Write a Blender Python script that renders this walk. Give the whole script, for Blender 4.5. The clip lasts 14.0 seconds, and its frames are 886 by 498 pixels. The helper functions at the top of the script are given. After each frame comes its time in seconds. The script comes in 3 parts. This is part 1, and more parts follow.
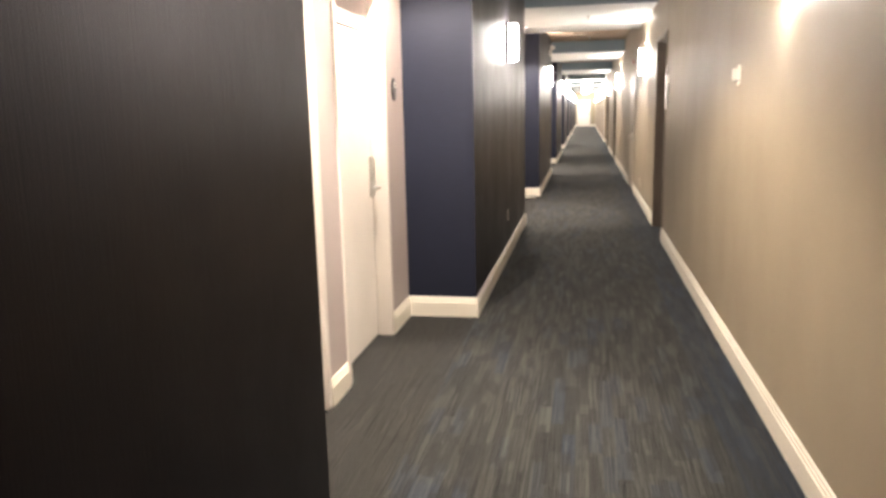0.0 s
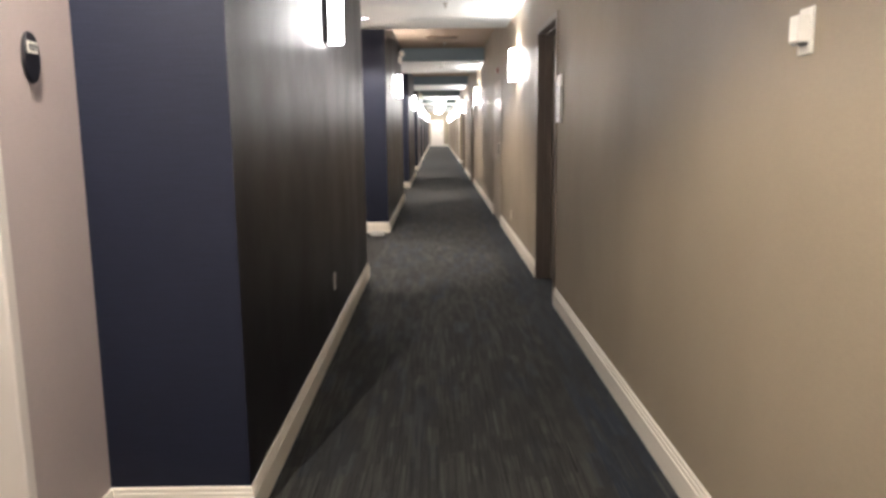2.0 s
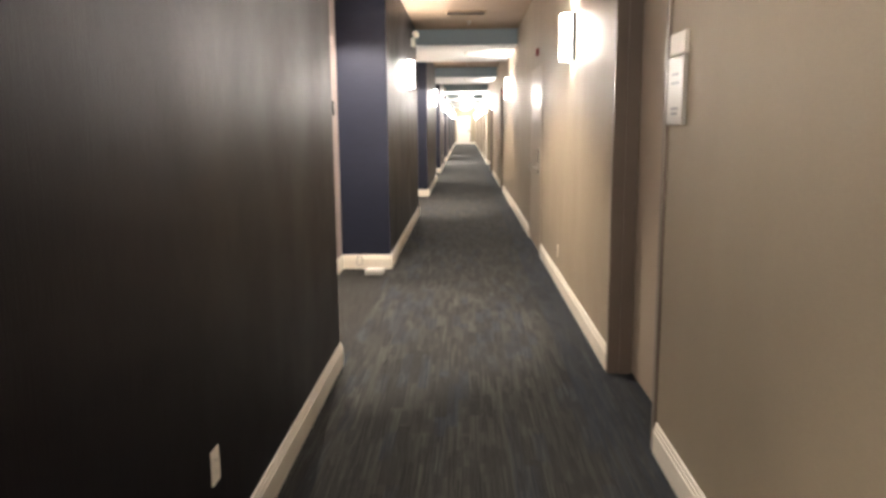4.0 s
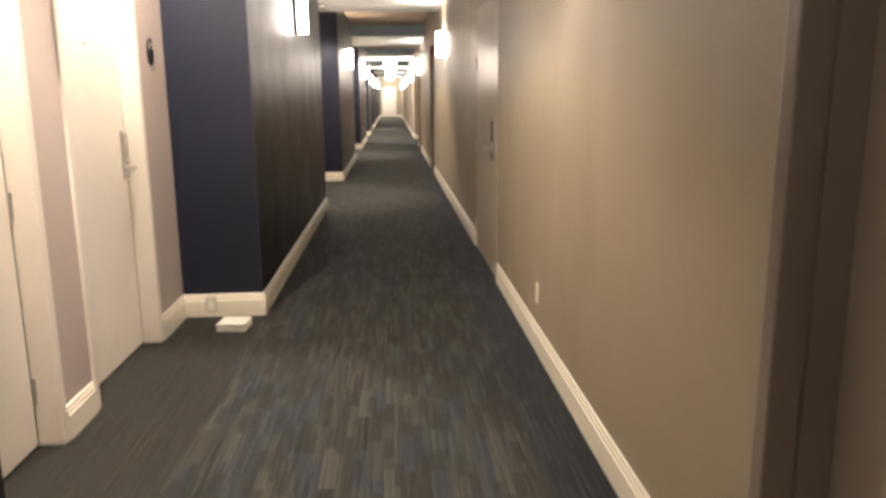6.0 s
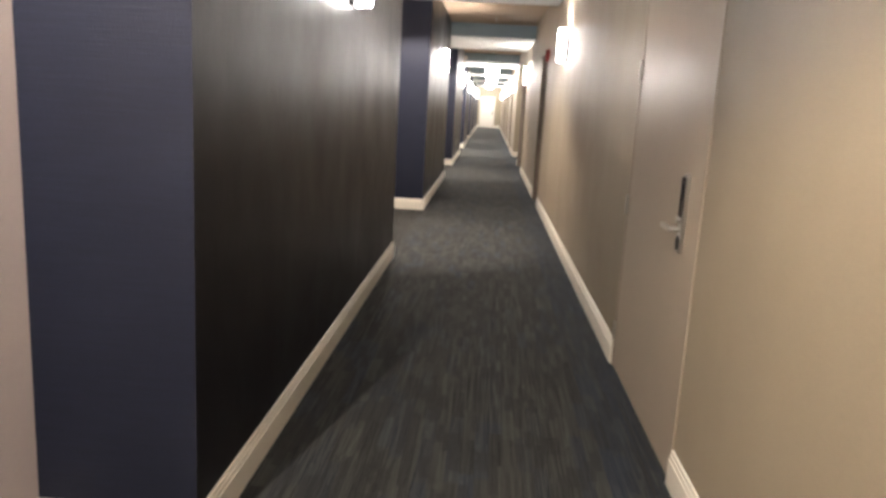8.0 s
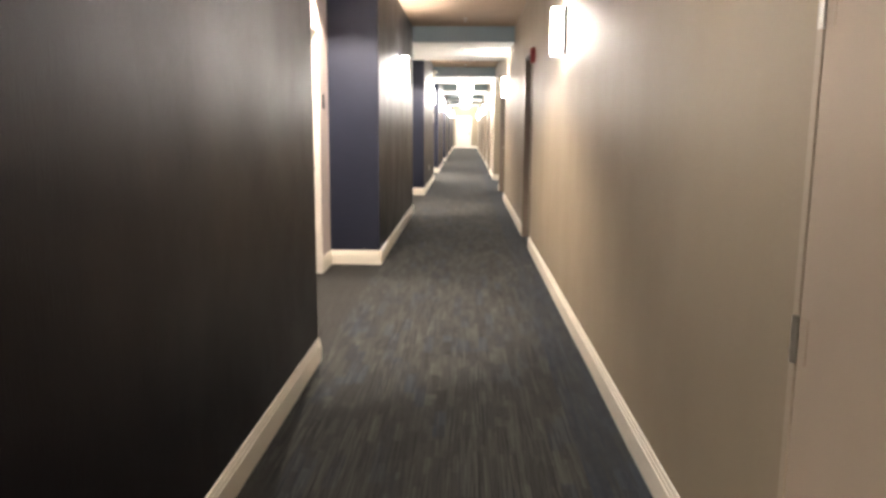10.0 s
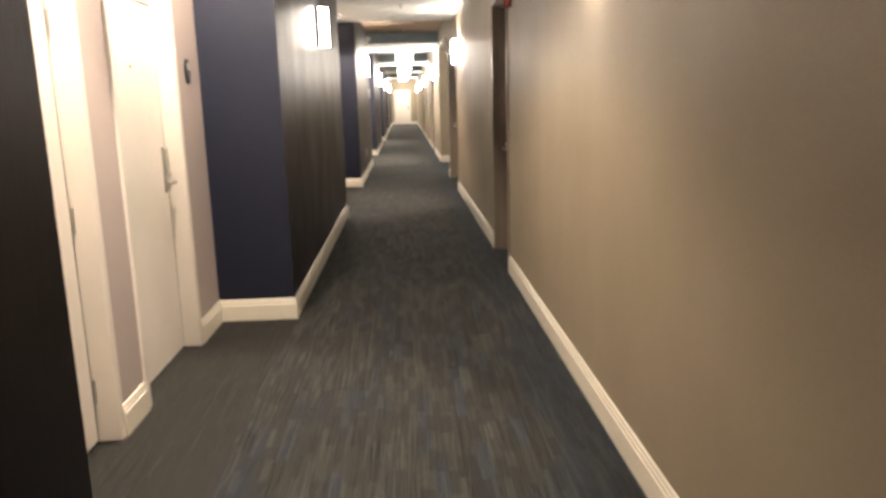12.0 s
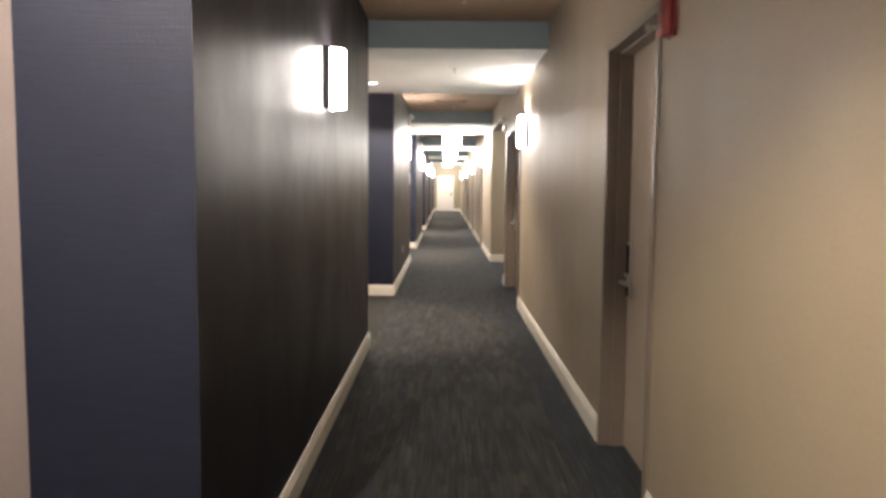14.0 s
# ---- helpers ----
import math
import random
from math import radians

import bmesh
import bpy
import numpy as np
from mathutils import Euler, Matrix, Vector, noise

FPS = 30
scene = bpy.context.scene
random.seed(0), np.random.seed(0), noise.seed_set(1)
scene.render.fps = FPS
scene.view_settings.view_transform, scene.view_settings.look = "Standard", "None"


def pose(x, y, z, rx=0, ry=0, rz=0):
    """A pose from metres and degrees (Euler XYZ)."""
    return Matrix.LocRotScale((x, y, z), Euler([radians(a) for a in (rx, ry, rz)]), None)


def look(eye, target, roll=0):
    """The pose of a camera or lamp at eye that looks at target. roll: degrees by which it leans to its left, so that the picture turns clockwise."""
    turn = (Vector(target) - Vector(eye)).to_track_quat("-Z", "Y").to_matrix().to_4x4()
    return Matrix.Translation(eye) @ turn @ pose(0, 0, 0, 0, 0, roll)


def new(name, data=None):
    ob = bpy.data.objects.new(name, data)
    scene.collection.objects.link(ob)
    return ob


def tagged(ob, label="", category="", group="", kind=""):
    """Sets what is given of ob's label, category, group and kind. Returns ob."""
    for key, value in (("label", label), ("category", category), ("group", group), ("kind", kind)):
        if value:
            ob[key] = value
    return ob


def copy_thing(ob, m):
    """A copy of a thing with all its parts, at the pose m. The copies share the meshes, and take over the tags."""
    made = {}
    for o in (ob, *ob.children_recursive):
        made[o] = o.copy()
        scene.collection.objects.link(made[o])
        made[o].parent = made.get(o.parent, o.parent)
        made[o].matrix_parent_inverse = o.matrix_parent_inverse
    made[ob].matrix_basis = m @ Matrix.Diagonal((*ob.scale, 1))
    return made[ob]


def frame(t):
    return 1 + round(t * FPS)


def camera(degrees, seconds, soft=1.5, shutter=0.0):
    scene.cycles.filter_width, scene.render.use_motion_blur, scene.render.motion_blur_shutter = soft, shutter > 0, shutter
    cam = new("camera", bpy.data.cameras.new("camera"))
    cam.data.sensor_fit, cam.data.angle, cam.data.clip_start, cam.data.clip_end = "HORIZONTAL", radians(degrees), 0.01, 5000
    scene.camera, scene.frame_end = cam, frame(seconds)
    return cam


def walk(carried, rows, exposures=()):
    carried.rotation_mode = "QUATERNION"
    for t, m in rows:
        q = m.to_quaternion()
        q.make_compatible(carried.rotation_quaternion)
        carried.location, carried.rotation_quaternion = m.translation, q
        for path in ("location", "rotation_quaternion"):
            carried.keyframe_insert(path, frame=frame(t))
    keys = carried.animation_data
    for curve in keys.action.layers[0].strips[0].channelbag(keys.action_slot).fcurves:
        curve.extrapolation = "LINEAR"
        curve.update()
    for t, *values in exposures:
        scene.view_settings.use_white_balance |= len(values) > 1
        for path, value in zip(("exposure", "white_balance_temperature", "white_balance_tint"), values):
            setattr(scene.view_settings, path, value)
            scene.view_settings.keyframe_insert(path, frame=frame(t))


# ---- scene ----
cam = camera(62.0, 14.0, soft=3.2)
PATH = [
    (0, (-0.038, -0.726, 1.558), (-0.411, 1.205, 1.192), -1.3),
    (0.5, (-0.113, -0.021, 1.56), (-0.252, 1.946, 1.227), -2.0),
    (1, (-0.127, 0.734, 1.553), (-0.062, 2.705, 1.22), -0.9),
    (1.5, (-0.074, 1.415, 1.516), (0.223, 3.374, 1.247), -1.7),
    (2, (-0.109, 2.07, 1.489), (-0.097, 4.044, 1.168), -0.6),
    (2.5, (-0.051, 2.75, 1.514), (0.01, 4.698, 1.066), -1.1),
    (3, (-0.014, 3.48, 1.544), (-0.076, 5.447, 1.189), -0.6),
    (3.2, (-0.027, 3.818, 1.525), (-0.093, 5.792, 1.212), -0.0),
    (5.3, (-0.006, 6.689, 1.552), (-0.055, 8.655, 1.189), -1.6),
    (5.5, (-0.035, 7.093, 1.499), (-0.084, 9.06, 1.139), 1.4),
    (6, (0.061, 7.879, 1.438), (0.192, 9.834, 1.036), -0.5),
    (6.5, (0.036, 8.492, 1.475), (0.017, 10.438, 1.014), 2.3),
    (7, (0.036, 9.212, 1.489), (0.023, 11.147, 0.981), 2.6),
    (7.5, (0.061, 9.921, 1.5), (-0.007, 11.862, 1.026), 0.5),
    (8, (0.027, 10.648, 1.493), (-0.073, 12.609, 1.11), 3.2),
    (8.5, (0.093, 11.367, 1.49), (0.053, 13.336, 1.144), 0.2),
    (9, (0.184, 12.066, 1.473), (0.044, 14.033, 1.137), 0.2),
    (9.2, (0.176, 12.33, 1.468), (0.105, 14.308, 1.184), 2.1),
    (11.3, (-0.065, 14.938, 1.499), (-0.129, 16.895, 1.088), -2.6),
    (11.5, (-0.072, 15.263, 1.515), (-0.14, 17.238, 1.212), -0.9),
    (12, (-0.007, 15.983, 1.496), (0.084, 17.942, 1.102), -1.6),
    (12.5, (-0.01, 16.628, 1.498), (-0.003, 18.591, 1.117), 0.1),
    (13, (-0.057, 17.415, 1.563), (-0.075, 19.389, 1.241), 2.0),
    (13.5, (-0.025, 18.157, 1.568), (-0.103, 20.137, 1.294), -2.2),
    (14, (-0.088, 18.905, 1.572), (-0.094, 20.899, 1.404), 0.5),
]
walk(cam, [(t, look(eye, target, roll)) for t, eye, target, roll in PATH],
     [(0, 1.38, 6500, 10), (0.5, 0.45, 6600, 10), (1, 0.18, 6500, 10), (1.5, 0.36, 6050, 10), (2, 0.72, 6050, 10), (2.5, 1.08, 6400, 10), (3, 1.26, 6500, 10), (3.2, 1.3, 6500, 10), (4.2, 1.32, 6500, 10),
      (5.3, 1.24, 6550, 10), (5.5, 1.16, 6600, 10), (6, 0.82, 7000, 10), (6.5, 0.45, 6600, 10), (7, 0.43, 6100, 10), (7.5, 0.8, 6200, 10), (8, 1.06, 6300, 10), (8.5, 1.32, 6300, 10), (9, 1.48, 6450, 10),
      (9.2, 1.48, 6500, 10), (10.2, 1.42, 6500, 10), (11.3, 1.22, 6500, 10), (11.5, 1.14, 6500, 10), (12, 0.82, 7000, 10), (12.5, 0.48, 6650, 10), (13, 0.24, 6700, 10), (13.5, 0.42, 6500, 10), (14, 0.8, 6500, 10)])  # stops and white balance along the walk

# ---------------------------------------------------------------- world
world = bpy.data.worlds.new("world")
world.use_nodes = True
world.node_tree.nodes["Background"].inputs[0].default_value = (0.02, 0.02, 0.025, 1)
world.node_tree.nodes["Background"].inputs[1].default_value = 0.0
scene.world = world

SCONCE_GLOW = 40.0      # radiance of a sconce's glass
CEILING_GLOW = 40.0     # radiance of the square ceiling lights
BULB_GLOW = 1700.0      # radiance of the bulbs, seen through the open tops
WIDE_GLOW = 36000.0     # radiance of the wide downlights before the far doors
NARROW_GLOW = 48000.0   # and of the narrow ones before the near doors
WARM = (1.0, 0.925, 0.845)

# ---------------------------------------------------------------- plan, metres
LEFT_X, RIGHT_X, ALCOVE_X = -0.835, 0.875, -1.365
CEILING_Z, SOFFIT_Z = 3.14, 2.885
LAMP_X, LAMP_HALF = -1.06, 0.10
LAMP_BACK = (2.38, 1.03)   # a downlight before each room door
END_Y, BACK_Y = 67.6, -4.2
PILLARS = [(BACK_Y, 1.37), (4.705, 9.475), (12.79, 17.745), (21.11, 26.04), (29.48, 34.45),
           (37.66, 42.6), (45.85, 50.8), (54.0, 59.0), (62.2, END_Y)]
ALCOVES = [(PILLARS[i][1], PILLARS[i + 1][0]) for i in range(len(PILLARS) - 1)]
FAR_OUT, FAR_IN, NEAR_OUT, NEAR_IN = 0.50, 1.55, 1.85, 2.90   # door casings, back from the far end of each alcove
FRAME_TOP = 2.42
RIGHT_DOORS = [(8.19, 9.38), (13.53, 15.0), (22.28, 23.37), (28.46, 30.6), (38.2, 39.3), (44.2, 45.3), (50.6, 51.7), (57.4, 58.5)]
LOBBY = (30.95, 34.5)


# ---------------------------------------------------------------- material tools
def material(name, colour, rough=0.5, metal=0.0):
    m = bpy.data.materials.new(name)
    m.use_nodes = True
    b = m.node_tree.nodes["Principled BSDF"]
    b.inputs["Base Color"].default_value = (*colour, 1)
    b.inputs["Roughness"].default_value = rough
    b.inputs["Metallic"].default_value = metal
    return m


def node(m, kind, **values):
    n = m.node_tree.nodes.new(kind)
    for key, v in values.items():
        n.inputs[key.replace("_", " ")].default_value = v
    return n


def link(m, a, b):
    m.node_tree.links.new(a, b)


def scaled(m, scale):
    tc = node(m, "ShaderNodeTexCoord")
    mp = node(m, "ShaderNodeMapping")
    mp.inputs["Scale"].default_value = scale
    link(m, tc.outputs["Object"], mp.inputs["Vector"])
    return mp.outputs["Vector"]


def noise_of(m, scale, detail=3.0, rough=0.55):
    n = node(m, "ShaderNodeTexNoise", Scale=1.0, Detail=detail, Roughness=rough)
    link(m, scaled(m, scale), n.inputs["Vector"])
    return n.outputs["Fac"]


def ramp(m, fac, stops):
    r = m.node_tree.nodes.new("ShaderNodeValToRGB")
    while len(r.color_ramp.elements) < len(stops):
        r.color_ramp.elements.new(0.5)
    for e, (p, c) in zip(r.color_ramp.elements, stops):
        e.position, e.color = p, (*c, 1)
    link(m, fac, r.inputs["Fac"])
    return r.outputs["Color"]


def mix(m, fac, a, b, blend="MIX"):
    x = m.node_tree.nodes.new("ShaderNodeMix")
    x.data_type, x.blend_type = "RGBA", blend
    for sock, v in ((x.inputs["Factor"], fac), (x.inputs["A"], a), (x.inputs["B"], b)):
        if isinstance(v, (int, float)):
            sock.default_value = v
        elif isinstance(v, tuple):
            sock.default_value = (*v, 1)
        else:
            link(m, v, sock)
    return x.outputs["Result"]


def maths(m, op, a, b=0.0):
    x = m.node_tree.nodes.new("ShaderNodeMath")
    x.operation = op
    for sock, v in zip(x.inputs, (a, b)):
        if isinstance(v, (int, float)):
            sock.default_value = v
        else:
            link(m, v, sock)
    return x.outputs["Value"]


def bsdf(m):
    return m.node_tree.nodes["Principled BSDF"]


def bump(m, height, strength, distance):
    b = node(m, "ShaderNodeBump", Strength=strength, Distance=distance)
    link(m, height, b.inputs["Height"])
    link(m, b.outputs["Normal"], bsdf(m).inputs["Normal"])


def times(c, k):
    return tuple(min(1.0, v * k) for v in c)


def wallcovering(name, colour, rough, warp, weft, depth=0.4, spread=0.22):
    """Woven vinyl: threads at two scales, soft mottling, uneven sheen."""
    m = material(name, colour, rough)
    fine = noise_of(m, warp, 2.0)
    cross = noise_of(m, weft, 2.0)
    soft = noise_of(m, (1.3, 1.3, 0.9), 3.0)
    weave = maths(m, "ADD", maths(m, "MULTIPLY", fine, 0.6), maths(m, "MULTIPLY", cross, 0.4))
    c = ramp(m, weave, [(0.3, times(colour, 1 - spread)), (0.7, times(colour, 1 + spread))])
    c = mix(m, 0.35, c, ramp(m, soft, [(0.3, times(colour, 0.85)), (0.7, times(colour, 1.12))]))
    link(m, c, bsdf(m).inputs["Base Color"])
    streak = noise_of(m, (2.4, 2.4, 1.3), 3.0, 0.55)
    r = maths(m, "ADD", maths(m, "MULTIPLY", weave, 0.3), maths(m, "ADD", maths(m, "MULTIPLY", streak, 0.24), rough - 0.27))
    link(m, r, bsdf(m).inputs["Roughness"])
    bump(m, weave, depth, 0.002)
    return m


def paint(name, colour, rough, mottle=0.06, grain=140.0, depth=0.12):
    m = material(name, colour, rough)
    soft = noise_of(m, (2.1, 2.1, 1.4), 4.0)
    fine = noise_of(m, (grain, grain, grain), 2.0)
    c = ramp(m, soft, [(0.3, times(colour, 1 - mottle)), (0.7, times(colour, 1 + mottle))])
    link(m, c, bsdf(m).inputs["Base Color"])
    link(m, maths(m, "ADD", maths(m, "MULTIPLY", soft, 0.05), rough - 0.025), bsdf(m).inputs["Roughness"])
    bump(m, fine, depth, 0.001)
    return m


def glowing(name, colour, strength):
    m = material(name, (0.9, 0.88, 0.84), 0.4)
    bsdf(m).inputs["Emission Color"].default_value = (*colour, 1)
    bsdf(m).inputs["Emission Strength"].default_value = strength
    return m


def carpet(name, dark, light, blue, tan, blue_share):
    """Loop pile with long broken streaks along the walk, laid in planks of different tone."""
    m = material(name, dark, 0.95)
    thread = noise_of(m, (120.0, 1.7, 1.0), 4.0, 0.65)
    pile = noise_of(m, (420.0, 420.0, 420.0), 2.0)
    worn = noise_of(m, (1.2, 0.8, 1.0), 3.0)
    # planks 0.25 x 1.0 m, each column shifted
    tc = node(m, "ShaderNodeTexCoord")
    sep = node(m, "ShaderNodeSeparateXYZ")
    link(m, tc.outputs["Object"], sep.inputs[0])
    col = maths(m, "FLOOR", maths(m, "DIVIDE", sep.outputs["X"], 0.25))
    row = maths(m, "FLOOR", maths(m, "ADD", sep.outputs["Y"], maths(m, "MULTIPLY", col, 0.37)))
    comb = node(m, "ShaderNodeCombineXYZ")
    link(m, col, comb.inputs[0])
    link(m, row, comb.inputs[1])
    white = m.node_tree.nodes.new("ShaderNodeTexWhiteNoise")
    white.noise_dimensions = "2D"
    link(m, comb.outputs[0], white.inputs["Vector"])
    plank = white.outputs["Value"]
    def random_of(a, c=None):
        w = m.node_tree.nodes.new("ShaderNodeTexWhiteNoise")
        w.noise_dimensions = "1D" if c is None else "2D"
        if c is None:
            link(m, a, w.inputs["W"])
        else:
            p = node(m, "ShaderNodeCombineXYZ")
            link(m, a, p.inputs[0])
            link(m, c, p.inputs[1])
            link(m, p.outputs[0], w.inputs["Vector"])
        return w.outputs["Value"]

    # short blocks of yarn, then single threads that break where the blocks do
    strip = maths(m, "FLOOR", maths(m, "DIVIDE", sep.outputs["X"], 0.062))
    band = maths(m, "FLOOR", maths(m, "ADD", maths(m, "MULTIPLY", sep.outputs["Y"], 3.1), maths(m, "MULTIPLY", random_of(strip), 9.0)))
    block = random_of(strip, band)
    line = maths(m, "FLOOR", maths(m, "DIVIDE", sep.outputs["X"], 0.0066))
    long_band = maths(m, "FLOOR", maths(m, "ADD", maths(m, "MULTIPLY", sep.outputs["Y"], 1.7), maths(m, "MULTIPLY", random_of(line), 7.0)))
    pick = maths(m, "ADD", maths(m, "MULTIPLY", random_of(line, band), 0.6), maths(m, "MULTIPLY", random_of(line, long_band), 0.4))
    grey = tuple((p + q) / 2 for p, q in zip(dark, light))
    yarn = ramp(m, pick, [(0.0, dark), (0.30, grey), (0.44, times(dark, 0.7)), (0.54, light), (0.64, times(dark, 1.2)), (0.74, grey), (0.86, tan)])
    yarn.node.color_ramp.interpolation = "CONSTANT"
    tint = ramp(m, block, [(0.0, grey), (0.40, blue), (0.56, times(dark, 0.8)), (0.80, times(blue, 1.2)), (0.93, light)])
    tint.node.color_ramp.interpolation = "CONSTANT"
    c = ramp(m, thread, [(0.41, times(dark, 0.6)), (0.50, grey), (0.61, times(light, 1.1))])
    c = mix(m, 0.48, c, yarn)
    c = mix(m, maths(m, "ADD", 0.06, maths(m, "MULTIPLY", plank, blue_share * 0.6)), c, tint)
    # short blocks without light threads break up the streaks
    slim = maths(m, "FLOOR", maths(m, "DIVIDE", sep.outputs["X"], 0.041))
    step = maths(m, "FLOOR", maths(m, "ADD", maths(m, "MULTIPLY", sep.outputs["Y"], 5.5), maths(m, "MULTIPLY", random_of(slim), 11.0)))
    solid = maths(m, "GREATER_THAN", random_of(slim, step), 0.66)
    c = mix(m, maths(m, "MULTIPLY", solid, 0.6), c, times(dark, 1.5))
    # the last planks along the wall are the bluest
    edge = maths(m, "MULTIPLY", maths(m, "GREATER_THAN", sep.outputs["X"], 0.62), maths(m, "MULTIPLY", random_of(line, long_band), blue_share * 1.1))
    c = mix(m, edge, c, times(blue, 0.8))
    c = mix(m, 0.4, c, ramp(m, pile, [(0.3, times(dark, 0.5)), (0.7, light)]), "SOFT_LIGHT")
    c = mix(m, maths(m, "MULTIPLY", worn, 0.14), c, times(grey, 1.1))
    link(m, c, bsdf(m).inputs["Base Color"])
    bsdf(m).inputs["Specular IOR Level"].default_value = 0.15
    bsdf(m).inputs["Sheen Weight"].default_value = 0.05
    bsdf(m).inputs["Sheen Roughness"].default_value = 0.35
    bsdf(m).inputs["Sheen Tint"].default_value = (0.80, 0.85, 0.88, 1)
    bump(m, maths(m, "ADD", thread, pile), 0.7, 0.004)
    return m


# ---------------------------------------------------------------- materials
CARPET = carpet("streaked_carpet", (0.0165, 0.0162, 0.0170), (0.099, 0.097, 0.089), (0.027, 0.041, 0.071), (0.090, 0.082, 0.068), 0.72)
CARPET_PLAIN = carpet("plain_carpet", (0.026, 0.025, 0.024), (0.058, 0.054, 0.050), (0.042, 0.046, 0.056), (0.085, 0.077, 0.065), 0.12)
TAUPE = wallcovering("taupe_wallcovering", (0.312, 0.256, 0.186), 0.48, (60.0, 45.0, 260.0), (240.0, 240.0, 30.0), 0.4, 0.12)
CHARCOAL = wallcovering("charcoal_wallcovering", (0.0030, 0.0026, 0.0042), 0.42, (60.0, 190.0, 7.0), (300.0, 300.0, 300.0), 0.5, 0.35)
bsdf(CHARCOAL).inputs["Specular IOR Level"].default_value = 0.28
bsdf(CHARCOAL).inputs["Specular Tint"].default_value = (1.0, 0.85, 0.94, 1)
NAVY = wallcovering("navy_wallcovering", (0.0115, 0.0138, 0.0285), 0.58, (7.0, 7.0, 120.0), (220.0, 220.0, 40.0), 0.8, 0.4)
bsdf(NAVY).inputs["Specular IOR Level"].default_value = 0.28
LILAC = wallcovering("lilac_wallcovering", (0.46, 0.385, 0.365), 0.62, (30.0, 30.0, 240.0), (220.0, 220.0, 30.0), 0.3, 0.08)
SOFFIT = paint("white_ceiling_paint", (0.82, 0.85, 0.85), 0.75, 0.03)
FASCIA = paint("blue_grey_paint", (0.30, 0.37, 0.41), 0.6, 0.05)
CEILING = paint("beige_ceiling_paint", (0.40, 0.29, 0.20), 0.8, 0.06)
TRIM = paint("cream_trim_paint", (0.80, 0.74, 0.64), 0.38, 0.04)
DOOR_WHITE = paint("white_door_paint", (0.79, 0.725, 0.665), 0.42, 0.04)
DOOR_TAUPE = paint("taupe_door_paint", (0.385, 0.315, 0.245), 0.32, 0.06)
FRAME_BROWN = paint("brown_frame_paint", (0.200, 0.160, 0.132), 0.30, 0.08)
DOOR_BROWN = paint("brown_door_paint", (0.17, 0.135, 0.11), 0.42, 0.1)
STEEL = material("brushed_steel", (0.62, 0.60, 0.57), 0.28, 1.0)
SATIN = material("satin_nickel", (0.52, 0.50, 0.46), 0.4, 0.6)
STEEL_DIM = material("dark_mirror_steel", (0.20, 0.20, 0.21), 0.22, 1.0)
DARK_STEEL = material("dark_steel", (0.16, 0.16, 0.17), 0.3, 0.9)
BLACK = material("black_plastic", (0.012, 0.012, 0.016), 0.3)
WHITE_PLASTIC = material("white_plastic", (0.82, 0.78, 0.70), 0.4)
GREY_PLATE = material("grey_plate", (0.45, 0.43, 0.40), 0.3, 0.4)
RED = paint("red_enamel", (0.26, 0.030, 0.028), 0.4, 0.1)
PORCELAIN = material("white_porcelain", (0.82, 0.80, 0.76), 0.15)
# near-black that puts the shade of gaps and slots into colour
GAP = material("dark_gap", (0.01, 0.009, 0.008), 0.9)
SHADE = glowing("lit_opal_glass", WARM, SCONCE_GLOW)
PANEL = glowing("lit_diffuser", (1.0, 0.95, 0.88), CEILING_GLOW)
BULB = glowing("lit_bulb", WARM, BULB_GLOW)
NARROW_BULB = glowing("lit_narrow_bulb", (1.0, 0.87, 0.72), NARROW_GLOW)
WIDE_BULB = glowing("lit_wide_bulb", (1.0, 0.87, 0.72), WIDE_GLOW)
DOME = glowing("lit_dome", (1.0, 0.94, 0.84), 110.0)
GLASS = material("clear_glass", (1, 1, 1), 0.03)
bsdf(GLASS).inputs["Transmission Weight"].default_value = 1.0
bsdf(GLASS).inputs["Alpha"].default_value = 0.18
bsdf(GLASS).inputs["IOR"].default_value = 1.45


# ---------------------------------------------------------------- mesh tools
def mesh(name, bm, mat, smooth=False):
    me = bpy.data.meshes.new(name)
    bmesh.ops.recalc_face_normals(bm, faces=bm.faces)
    bm.to_mesh(me)
    bm.free()
    for mt in mat if isinstance(mat, (list, tuple)) else [mat]:
        me.materials.append(mt)
    if smooth:
        for p in me.polygons:
            p.use_smooth = True
    return me


def part(name, bm, mat, parent, label="", smooth=False):
    ob = new(name, mesh(name, bm, mat, smooth))
    ob.parent = parent
    return tagged(ob, label)


def structure(name, bm, mat, label, category):
    return tagged(new(name, mesh(name, bm, mat)), label, category, "", "structure")


def thing(name, place, label, category, group="", kind=""):
    ob = new(name)
    ob.empty_display_size = 0.1
    ob.matrix_basis = place
    return tagged(ob, label, category, group, kind)


def box(bm, x0, x1, y0, y1, z0, z1, bevel=0.0, index=0):
    r = bmesh.ops.create_cube(bm, size=1.0)
    vs = r["verts"]
    bmesh.ops.scale(bm, vec=(x1 - x0, y1 - y0, z1 - z0), verts=vs)
    bmesh.ops.translate(bm, vec=((x0 + x1) / 2, (y0 + y1) / 2, (z0 + z1) / 2), verts=vs)
    for f in {f for v in vs for f in v.link_faces}:
        f.material_index = index
    if bevel:
        es = list({e for v in vs for e in v.link_edges})
        bmesh.ops.bevel(bm, geom=es, offset=bevel, segments=2, affect="EDGES", profile=0.6)
    return bm


def boxed(*sizes, bevel=0.0):
    bm = bmesh.new()
    for s in sizes:
        box(bm, *s, bevel=bevel)
    return bm


